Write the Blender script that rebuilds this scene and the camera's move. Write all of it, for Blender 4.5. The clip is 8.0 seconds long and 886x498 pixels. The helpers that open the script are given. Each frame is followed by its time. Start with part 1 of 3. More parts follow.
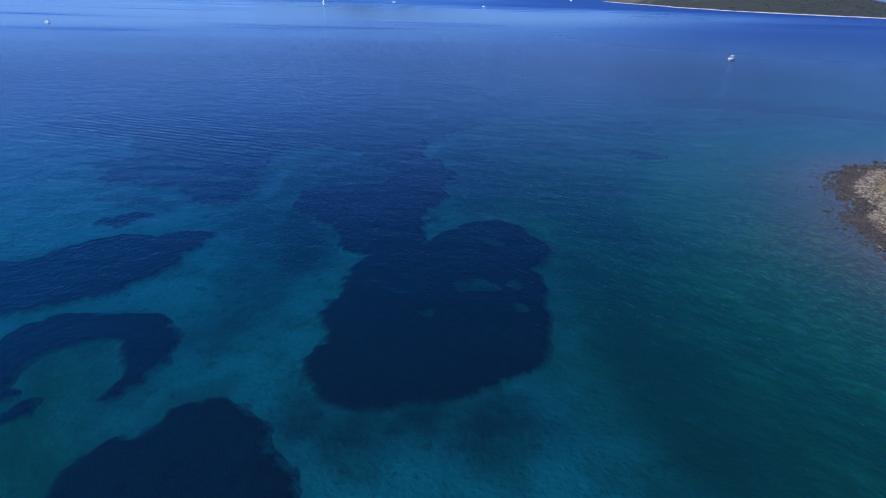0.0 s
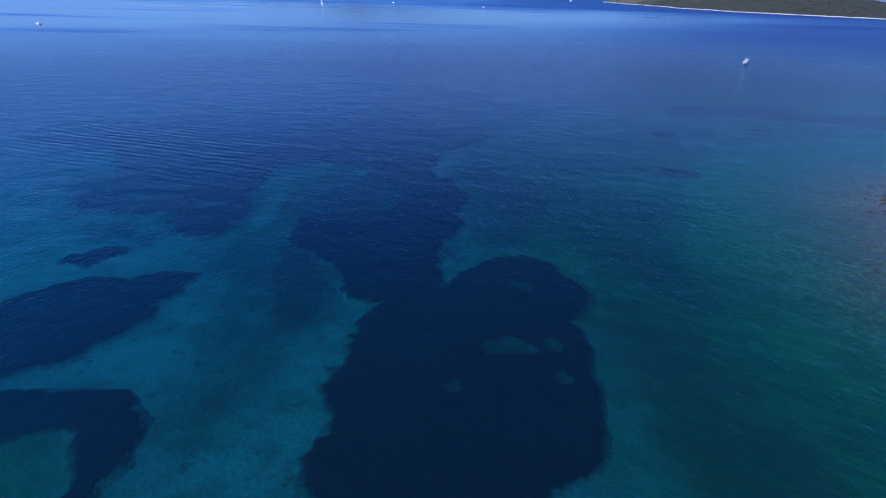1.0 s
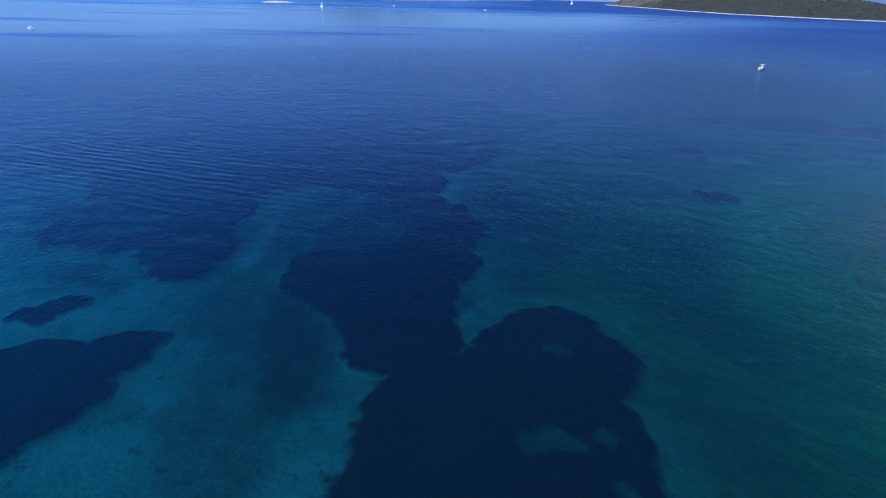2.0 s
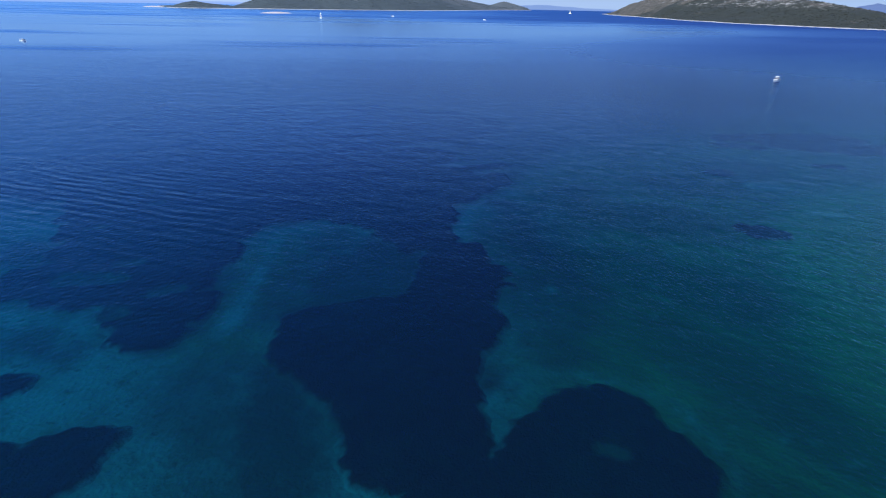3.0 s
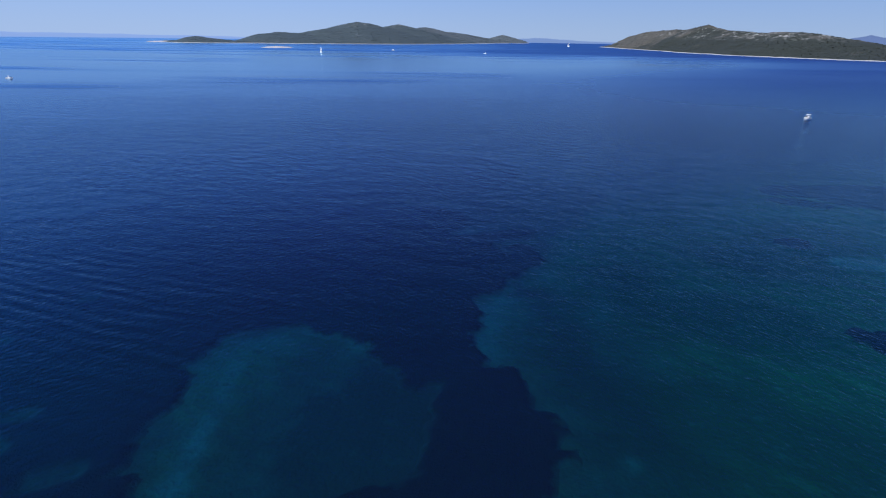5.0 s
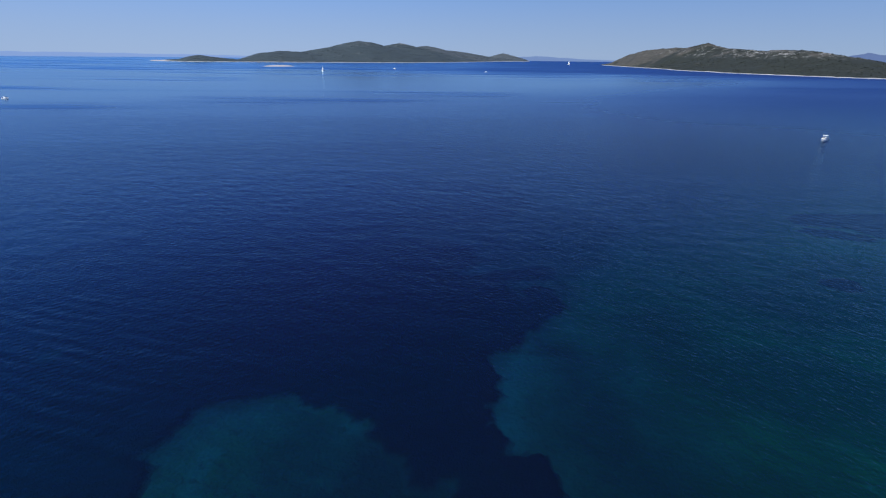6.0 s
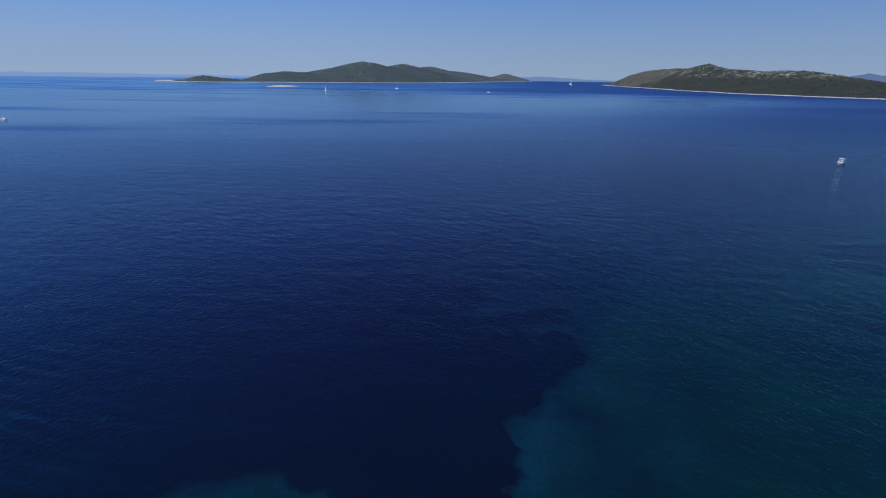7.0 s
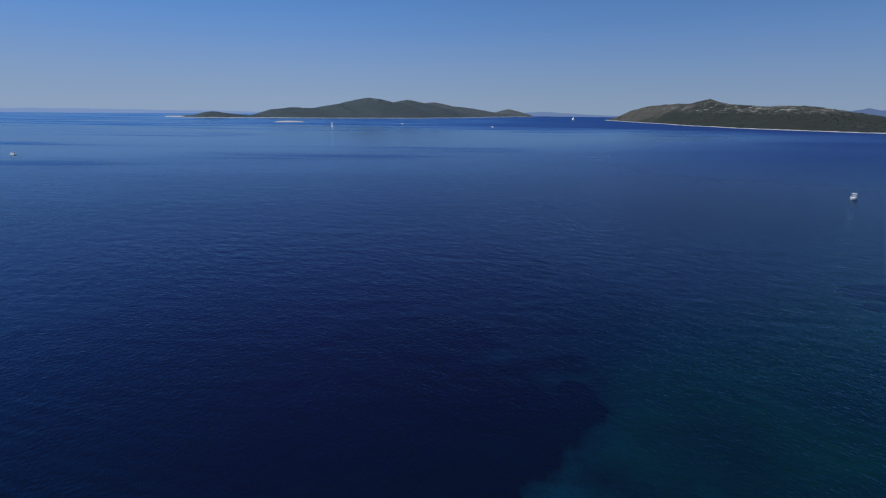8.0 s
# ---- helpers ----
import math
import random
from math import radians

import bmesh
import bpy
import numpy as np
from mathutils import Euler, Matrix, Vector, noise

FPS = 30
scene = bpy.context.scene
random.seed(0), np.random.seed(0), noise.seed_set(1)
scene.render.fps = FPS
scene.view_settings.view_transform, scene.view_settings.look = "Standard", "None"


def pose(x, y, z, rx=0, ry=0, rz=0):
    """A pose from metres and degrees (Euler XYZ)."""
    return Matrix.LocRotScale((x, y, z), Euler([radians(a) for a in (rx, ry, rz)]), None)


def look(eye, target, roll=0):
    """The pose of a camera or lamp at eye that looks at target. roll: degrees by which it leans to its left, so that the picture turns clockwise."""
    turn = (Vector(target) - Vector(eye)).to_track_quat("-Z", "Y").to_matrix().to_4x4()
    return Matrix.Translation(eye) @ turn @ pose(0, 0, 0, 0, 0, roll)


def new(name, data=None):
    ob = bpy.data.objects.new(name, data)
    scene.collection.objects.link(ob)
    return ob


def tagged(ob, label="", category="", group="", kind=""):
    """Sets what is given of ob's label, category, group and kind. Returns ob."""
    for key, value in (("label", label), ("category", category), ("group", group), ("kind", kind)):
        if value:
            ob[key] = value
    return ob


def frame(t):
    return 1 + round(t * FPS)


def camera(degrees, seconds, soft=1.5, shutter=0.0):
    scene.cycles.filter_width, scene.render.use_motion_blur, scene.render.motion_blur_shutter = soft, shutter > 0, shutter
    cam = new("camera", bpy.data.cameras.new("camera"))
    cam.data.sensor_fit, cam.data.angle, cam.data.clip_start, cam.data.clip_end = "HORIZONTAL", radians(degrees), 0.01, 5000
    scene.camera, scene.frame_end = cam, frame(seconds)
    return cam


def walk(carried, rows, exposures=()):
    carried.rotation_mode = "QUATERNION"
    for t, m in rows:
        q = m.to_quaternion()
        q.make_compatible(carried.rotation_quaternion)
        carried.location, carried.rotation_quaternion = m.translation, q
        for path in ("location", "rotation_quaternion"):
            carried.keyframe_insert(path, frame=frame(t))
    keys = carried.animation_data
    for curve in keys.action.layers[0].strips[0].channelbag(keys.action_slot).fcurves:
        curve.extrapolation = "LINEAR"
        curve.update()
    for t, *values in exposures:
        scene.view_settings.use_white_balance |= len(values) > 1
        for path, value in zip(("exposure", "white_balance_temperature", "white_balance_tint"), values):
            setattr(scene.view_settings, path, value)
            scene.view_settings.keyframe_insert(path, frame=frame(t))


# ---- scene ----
cam = camera(80.4, 8.0, soft=1.2)
PATH = [
    (0, (0.937, -1.171, 42.359), (0.913, 0.62, 41.47), 1.4),
    (0.5, (-1.366, 6.979, 42.4), (-1.386, 8.771, 41.511), 1.5),
    (1, (-3.15, 14.968, 42.56), (-3.169, 16.76, 41.672), 1.4),
    (1.5, (-4.8, 23.176, 42.771), (-4.819, 24.969, 41.884), 1.4),
    (3, (-9.504, 48.181, 43.243), (-9.522, 49.991, 42.391), 1.1),
    (3.5, (-11.183, 56.657, 43.556), (-11.198, 58.476, 42.724), 1.1),
    (4, (-11.786, 64.818, 43.894), (-11.802, 66.647, 43.086), 1.0),
    (4.5, (-12.495, 73.377, 44.21), (-12.513, 75.218, 43.429), 0.9),
    (6, (-15.347, 96.005, 45.189), (-15.372, 97.88, 44.492), 0.7),
    (6.5, (-16.044, 102.602, 45.564), (-16.073, 104.487, 44.897), 0.7),
    (7, (-16.597, 107.708, 45.868), (-16.631, 109.605, 45.236), 0.7),
    (7.5, (-17.298, 111.286, 46.017), (-17.341, 113.202, 45.446), 0.7),
    (8, (-17.603, 113.76, 46.008), (-17.655, 115.692, 45.495), 0.6),
]
walk(cam, [(t, look(eye, target, roll)) for t, eye, target, roll in PATH],
     [(0.0, 0.42, 6030, 15), (3.0, 0.49, 6310, 10), (4.5, 0.32, 6420, 10), (6.5, -0.02, 6720, 7), (8.0, -0.32, 6840, 6)])

# ---- light ----
SUN_AZIMUTH, SUN_HEIGHT = radians(228), radians(48)
world = bpy.data.worlds.new("sky")
scene.world = world
world.use_nodes = True
wn = world.node_tree
sky = wn.nodes.new("ShaderNodeTexSky")
sky.sky_type, sky.sun_disc = "NISHITA", False
sky.sun_elevation, sky.sun_rotation = SUN_HEIGHT, SUN_AZIMUTH
sky.air_density, sky.dust_density, sky.ozone_density = 0.6, 0.0, 6.0
wn.nodes["Background"].inputs["Strength"].default_value = 0.1
# a clear sky with an even blue haze, deeper blue overhead
up = wn.nodes.new("ShaderNodeSeparateXYZ")
wn.links.new(wn.nodes.new("ShaderNodeTexCoord").outputs["Generated"], up.inputs[0])
rise = wn.nodes.new("ShaderNodeMapRange")
wn.links.new(up.outputs[2], rise.inputs[0])
rise.interpolation_type = "SMOOTHSTEP"
rise.inputs[1].default_value, rise.inputs[2].default_value = 0.0, 0.44
haze = wn.nodes.new("ShaderNodeMix")
haze.data_type = "RGBA"
wn.links.new(rise.outputs[0], haze.inputs[0])
# paler haze low over the horizon
low = wn.nodes.new("ShaderNodeMapRange")
low.interpolation_type = "SMOOTHSTEP"
wn.links.new(up.outputs[2], low.inputs[0])
low.inputs[1].default_value, low.inputs[2].default_value = 0.0, 0.18
pale = wn.nodes.new("ShaderNodeMix")
pale.data_type = "RGBA"
wn.links.new(low.outputs[0], pale.inputs[0])
pale.inputs[6].default_value, pale.inputs[7].default_value = (2.95, 4.15, 6.7, 1), (1.85, 4.0, 8.8, 1)
wn.links.new(pale.outputs[2], haze.inputs[6])
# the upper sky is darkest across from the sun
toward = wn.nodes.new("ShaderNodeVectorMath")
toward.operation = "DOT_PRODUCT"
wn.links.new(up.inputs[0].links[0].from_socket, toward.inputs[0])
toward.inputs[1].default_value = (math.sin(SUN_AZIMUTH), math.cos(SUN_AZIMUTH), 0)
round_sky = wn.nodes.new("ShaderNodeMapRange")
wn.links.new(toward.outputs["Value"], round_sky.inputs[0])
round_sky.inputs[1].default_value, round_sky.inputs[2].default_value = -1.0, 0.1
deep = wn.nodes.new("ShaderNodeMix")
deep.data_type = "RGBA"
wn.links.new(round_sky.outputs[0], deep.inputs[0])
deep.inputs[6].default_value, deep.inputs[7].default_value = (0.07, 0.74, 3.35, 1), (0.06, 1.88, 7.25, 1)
# and darker towards the zenith
crown = wn.nodes.new("ShaderNodeMapRange")
crown.interpolation_type = "SMOOTHSTEP"
wn.links.new(up.outputs[2], crown.inputs[0])
crown.inputs[1].default_value, crown.inputs[2].default_value = 0.35, 0.8
crown.inputs[3].default_value, crown.inputs[4].default_value = 1.0, 0.5
high = wn.nodes.new("ShaderNodeVectorMath")
high.operation = "SCALE"
wn.links.new(deep.outputs[2], high.inputs[0])
wn.links.new(crown.outputs[0], high.inputs["Scale"])
wn.links.new(high.outputs[0], haze.inputs[7])
blend = wn.nodes.new("ShaderNodeMix")
blend.data_type = "RGBA"
blend.inputs[0].default_value = 0.92
wn.links.new(sky.outputs[0], blend.inputs[6])
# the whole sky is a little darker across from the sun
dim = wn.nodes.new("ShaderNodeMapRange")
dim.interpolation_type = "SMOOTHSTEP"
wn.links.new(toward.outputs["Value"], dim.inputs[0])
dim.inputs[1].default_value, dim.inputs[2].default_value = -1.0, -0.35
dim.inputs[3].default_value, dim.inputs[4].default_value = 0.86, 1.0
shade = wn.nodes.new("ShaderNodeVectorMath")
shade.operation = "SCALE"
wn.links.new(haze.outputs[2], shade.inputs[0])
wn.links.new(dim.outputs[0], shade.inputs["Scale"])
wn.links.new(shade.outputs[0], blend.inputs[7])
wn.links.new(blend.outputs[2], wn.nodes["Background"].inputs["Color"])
sun = new("sun", bpy.data.lights.new("sun", "SUN"))
sun.data.energy, sun.data.angle, sun.data.color = 4.4, radians(0.5), (1.0, 0.985, 0.96)
to_sun = Vector((math.sin(SUN_AZIMUTH) * math.cos(SUN_HEIGHT), math.cos(SUN_AZIMUTH) * math.cos(SUN_HEIGHT), math.sin(SUN_HEIGHT)))
sun.matrix_world = look(to_sun * 500, (0, 0, 0))


# ---- shapes: noise, strokes, sheets ----
def lattice(x, y, seed):
    xi, yi = np.floor(x).astype(np.int64), np.floor(y).astype(np.int64)
    u, v = x - xi, y - yi
    u, v = u * u * (3 - 2 * u), v * v * (3 - 2 * v)

    def at(a, b):
        h = (a * 374761393 + b * 668265263 + seed * 974711) & 0xFFFFFFFF
        h = ((h ^ (h >> 13)) * 1274126177) & 0xFFFFFFFF
        return ((h ^ (h >> 16)) & 0xFFFF) / 32767.5 - 1
    return (at(xi, yi) * (1 - u) + at(xi + 1, yi) * u) * (1 - v) + (at(xi, yi + 1) * (1 - u) + at(xi + 1, yi + 1) * u) * v


def fbm(x, y, size, octaves=4, seed=0):
    """Fractal noise from about -1 to 1; size: metres of its largest lumps."""
    total, amp, x, y = 0, 0.55, np.asarray(x, float) / size, np.asarray(y, float) / size
    for o in range(octaves):
        total = total + amp * lattice(x, y, seed + 17 * o)
        x, y, amp = x * 2.03 + 5.3, y * 2.03 + 1.7, amp * 0.5
    return total


def smooth(a, b, x):
    u = np.clip((x - a) / (b - a), 0, 1)
    return u * u * (3 - 2 * u)


def inside(strokes, x, y):
    """Metres inside the union of brush strokes; a stroke is a chain of (x, y, radius)."""
    best = np.full(np.shape(x), -1e9)
    for chain in strokes:
        for (ax, ay, ar), (bx, by, br) in zip(chain, chain[1:] or chain):
            dx, dy = bx - ax, by - ay
            u = np.clip(((x - ax) * dx + (y - ay) * dy) / (dx * dx + dy * dy + 1e-9), 0, 1)
            best = np.maximum(best, ar + (br - ar) * u - np.hypot(x - ax - u * dx, y - ay - u * dy))
    return best


def ragged(strokes, x, y, amount=1.0, seed=0):
    """The same with an uneven edge."""
    wx = x + amount * (1.5 * fbm(x, y, 7, 3, seed) + 0.6 * fbm(x, y, 1.6, 2, seed + 3))
    wy = y + amount * (1.5 * fbm(x, y, 7, 3, seed + 50) + 0.6 * fbm(x, y, 1.6, 2, seed + 53))
    return inside(strokes, wx, wy)


def mesh_of(name, verts, faces, material, flat=False):
    me = bpy.data.meshes.new(name)
    me.from_pydata(verts.tolist() if hasattr(verts, "tolist") else verts, [], faces.tolist() if hasattr(faces, "tolist") else faces)
    me.materials.append(material)
    me.polygons.foreach_set("use_smooth", np.full(len(me.polygons), not flat))
    me.update()
    return me


def sheet(name, xs, ys, height, material, keep=None):
    """A height field over the lines xs and ys as one mesh; keep: which points belong to it."""
    gx, gy = np.meshgrid(xs, ys)
    gz = height(gx, gy)
    n, m = len(ys), len(xs)
    idx = np.arange(n * m).reshape(n, m)
    quads = np.stack((idx[:-1, :-1], idx[:-1, 1:], idx[1:, 1:], idx[1:, :-1]), -1).reshape(-1, 4)
    verts = np.stack((gx, gy, gz), -1).reshape(-1, 3)
    if keep is not None:
        k = keep(gx, gy, gz).reshape(-1)
        quads = quads[k[quads].any(1)]
        used = np.unique(quads)
        back = np.zeros(n * m, int)
        back[used] = np.arange(len(used))
        verts, quads = verts[used], back[quads]
    ob = new(name, mesh_of(name, verts, quads, material))
    return ob


def give(ob, name, values):
    """A number for each point of a mesh."""
    ob.data.attributes.new(name, "FLOAT", "POINT").data.foreach_set("value", np.asarray(values, np.float32))


def points_of(ob):
    co = np.empty(len(ob.data.vertices) * 3, np.float32)
    ob.data.vertices.foreach_get("co", co)
    return co.reshape(-1, 3).astype(float)


def part(name, bm, material, parent, label=""):
    me = bpy.data.meshes.new(name)
    bmesh.ops.recalc_face_normals(bm, faces=bm.faces)
    bm.to_mesh(me)
    bm.free()
    me.materials.append(material)
    ob = new(name, me)
    ob.parent = parent
    return tagged(ob, label)


# ---- the lie of the place ----
ISLET = [[(136, 90, 49.0), (141, 105, 42)], [(129, 111, 32.5)]]
# banks of seagrass, each as a heap of round clumps (x, y, radius)
MEADOW_MAIN = [[c] for c in (
    (-0.1, 69.6, 17.0), (-18.3, 111.6, 14.2), (8.3, 89.9, 11.7), (-12.0, 93.4, 8.6), (-8.5, 129.8, 8.0), (-0.8, 63.3, 16.0), (-9.2, 141.0, 5.8), (-10.6, 118.6, 11.0),
    (-24.6, 113.7, 11.1), (-9.2, 53.5, 8.0), (0.6, 75.2, 16.7), (-9.9, 149.4, 3.3), (9.0, 94.8, 8.9), (-14.8, 101.1, 9.6), (-8.5, 134.7, 7.1), (-13.4, 66.1, 5.4))]
MEADOW_DEEP = [[c] for c in (
    (-74.4, 184.5, 33.9), (-31.4, 188.5, 27.6), (-70.4, 138.5, 16.7), (-97.4, 195.5, 23.0), (-6.4, 193.5, 12.3), (-18.4, 158.5, 8.2), (-8.4, 143.5, 7.3), (-57.4, 122.5, 8.2),
    (-54.4, 189.5, 29.3), (-73.4, 158.5, 21.1), (-79.4, 130.5, 9.7), (-21.4, 192.5, 22.7), (-5.4, 135.5, 5.7), (-53.4, 114.5, 4.7), (-23.4, 171.5, 15.0), (-13.4, 150.5, 6.1),
    (3.6, 200.5, 4.2), (-61.4, 130.5, 10.5), (-112.0, 192.0, 18.0), (-128.0, 202.0, 24.0), (-105.4, 204.5, 14.7), (-70.4, 145.5, 17.4))]
MEADOW_FAR = [[(-40, 200, 16), (-15, 207, 9), (6, 214, 8)], [(-104, 226, 26), (-86, 217, 34), (-50, 218, 34), (-25, 228, 22)], [(-125, 305, 48), (-70, 300, 70), (-30, 300, 50)]]
MEADOW_WEST = [[c] for c in ((-61.4, 79.3, 11.5), (-72.6, 70.2, 9.2), (-51.6, 89.1, 4.9), (-81.0, 73.0, 5.1), (-62.1, 75.8, 10.7), (-55.1, 79.3, 7.3), (-85.9, 74.4, 2.3),
                             (-67.7, 72.3, 9.8), (-50.0, 91.0, 4.2), (-76.1, 71.6, 7.6))]
MEADOW_STRIP = [[(-71.2, 97.1, 2.6), (-68.0, 97.9, 3.6), (-66.8, 100.6, 3.8)]]
MEADOW_RING = [[(-55.3, 46.8, 1.3), (-56.1, 49.2, 2.1), (-57.3, 52.8, 3.6), (-56.5, 55.2, 4.2), (-54.1, 58.8, 4.1), (-49.7, 60.4, 3.5), (-43.7, 60.4, 3.7), (-41.3, 59.2, 3.8),
                 (-39.7, 57.2, 3.9), (-38.9, 55.6, 3.6), (-38.5, 53.2, 2.8), (-38.5, 49.6, 1.3), (-39.6, 47.6, 1.1)]]
MEADOW_SOUTH = [[c] for c in ((-25.9, 36.8, 8.2), (-31.5, 34.7, 6.2), (-19.6, 34.0, 5.1), (-26.6, 41.7, 5.4), (-16.8, 31.9, 3.3), (-23.4, 24.0, 8.0))]
MEADOW_SPOTS = [[(58.6, 160.0, 3.0), (60.4, 157.9, 4.2), (62.4, 156.0, 3.0)], [(-47.6, 44, 1.5)], [(-52.1, 46.2, 1.0)], [(72.3, 206.5, 2.8), (76.0, 206.3, 3.0)], [(111.5, 217.3, 3.0), (117.0, 216.0, 3.2)]]
MEADOW_EAST = [[(94, 249, 4), (103, 243, 5)], [(114, 248, 5), (124, 241, 6.5), (135, 241, 7.5), (148, 240, 9), (175, 236, 16)], [(105, 262, 9), (140, 258, 14)]]
CLEARINGS = [[(3.0, 74.6, 0.9), (5.6, 75.6, 1.3), (8.3, 74.9, 0.9)], [(11.5, 76.3, 0.6), (12.8, 75.9, 0.6)], [(12.3, 68.8, 0.7)], [(8.4, 92.2, 0.5), (10.5, 91.6, 0.5)], [(-2.2, 66.1, 0.4)],
             [(-60.4, 125.8, 1.5), (-57.0, 127.5, 1.3)], [(-78.0, 129.6, 2.3), (-69.0, 130.4, 1.8)], [(-62.5, 118.3, 1.9)], [(-88.0, 155.0, 1.7)], [(-71.5, 136.0, 0.9), (-69.0, 136.7, 0.9)], [(-84.7, 173, 2.0)]]
GROWTH = [[(-2, 188, 4), (4, 196, 4), (10, 205, 3)], [(1.4, 181, 1.6), (3.6, 177.2, 3.0), (8, 173.2, 1.8)], [(-33, 121, 5), (-23, 126, 7), (-12, 134, 5)], [(-4, 105, 4)], [(-32, 105, 6), (-29, 92, 7), (-25, 82, 5)], [(-29, 128, 8), (-25.5, 139, 10), (-22, 149, 7)], [(-25, 123, 9), (-23, 136, 11), (-20, 149, 9)], [(-14.6, 44.2, 3.6)], [(-8.5, 43.6, 4.6)], [(-2.0, 45.2, 4.0)], [(4.5, 43.2, 4.6), (9.5, 45.5, 3.6)],
          [(-31.0, 55.1, 1.0)], [(-72, 112, 3), (-64, 109, 2)], [(-96, 142, 6), (-86, 136, 8), (-78, 129, 5)], [(-90, 127, 3), (-84, 122, 2)]]
# clean sand: small bald spots, and the bright rim along the banks
BARE_SAND = [[(79.0, 193.8, 3.4), (84.2, 194.1, 3.4)], [(80.4, 169.7, 1.8), (83.5, 168.5, 1.6)], [(9.4, 130.4, 1.1)],
             [(-4.5, 95, 0.0), (-3.4, 100.9, 0.4), (1.2, 106.6, 0.4), (8.3, 106.8, 0.1), (16.0, 104.6, 0.0), (20.9, 99.0, 0.1), (22.8, 92.3, -0.2), (20.8, 84.0, -0.5)],
             [(-17.9, 73.7, 0.8), (-20.5, 70.6, 1.3), (-20.0, 61.5, 1.2), (-18.6, 58.9, 0.8)], [(-6.4, 157, 0.2), (-6.6, 167, 0.5), (-3.0, 174.5, 0.3)],
             [(-46, 150, 0.6), (-45, 138, 1.0), (-44, 124, 1.8), (-44, 114, 1.0)]]
THIN_GROWTH = [[(-37, 58, 4), (-30, 66, 6), (-31, 78, 6)], [(-38, 118, 4), (-36, 138, 8), (-34, 152, 6)], [(8, 110, 5), (7, 122, 9), (6, 150, 8), (5, 172, 4)], [(10, 228, 16), (14, 262, 26)], [(-40, 100, 9), (-34, 88, 6)]]
DARK_WEED = [[(16, 132, 7), (13, 150, 8), (14, 168, 8), (26, 186, 9)], [(24, 88, 4), (26, 76, 6), (28, 62, 8), (30, 49, 8), (27, 36, 8)], [(24, 120, 6), (34, 104, 10), (42, 92, 7)], [(10, 150, 5), (24, 140, 10), (40, 128, 10)], [(22, 170, 8), (44, 165, 12)], [(60, 196, 14), (84, 214, 12)]]
PALE_MOTTLE = [[(64, 112, 6), (66, 94, 8), (64, 78, 9), (62, 64, 9), (60, 50, 9)], [(62, 130, 9), (68, 146, 9)]]
GREEN = [[(12, 126, 7), (9, 150, 8), (9, 168, 8), (20, 190, 12), (40, 215, 16)], [(50, 30, 18), (46, 46, 24), (44, 62, 26), (48, 84, 30), (46, 112, 43), (52, 130, 46), (75, 190, 62), (110, 240, 66)], [(-46, 118, 9), (-42, 132, 11), (-43, 150, 9)], [(-50, 51, 3), (-46, 40, 6), (-38, 34, 4)]]


def shallows(x, y):
    """Metres inside (above nought) or outside the islet's waterline."""
    return inside(ISLET, x + 4 * fbm(x, y, 22, 3, 9), y + 4 * fbm(x, y, 22, 3, 29))


def depth(x, y):
    d = 2.7 + 0.013 * np.clip(y - 75 - 1.6 * np.clip(x + 5, 0, 300), 0, 200) + 0.036 * np.clip(y - 0.9 * np.clip(x, -45, 30) - 0.3 * np.maximum(x - 30, 0) - 185, 0, 1100) + 0.009 * np.clip(y - 140, 0, 120) * np.clip((x - 10) / 40, 0, 1) + 0.35 * fbm(x, y, 40, 3, 2)
    out = -shallows(x, y)
    near = np.where(out < 0, out * 0.09, 2.8 * (1 - np.exp(-(np.clip(out, 0, 500) / 38) ** 1.6)))
    return np.where(out > 90, d, np.minimum(d, near + np.clip(out - 45, 0, 500) * 0.1))


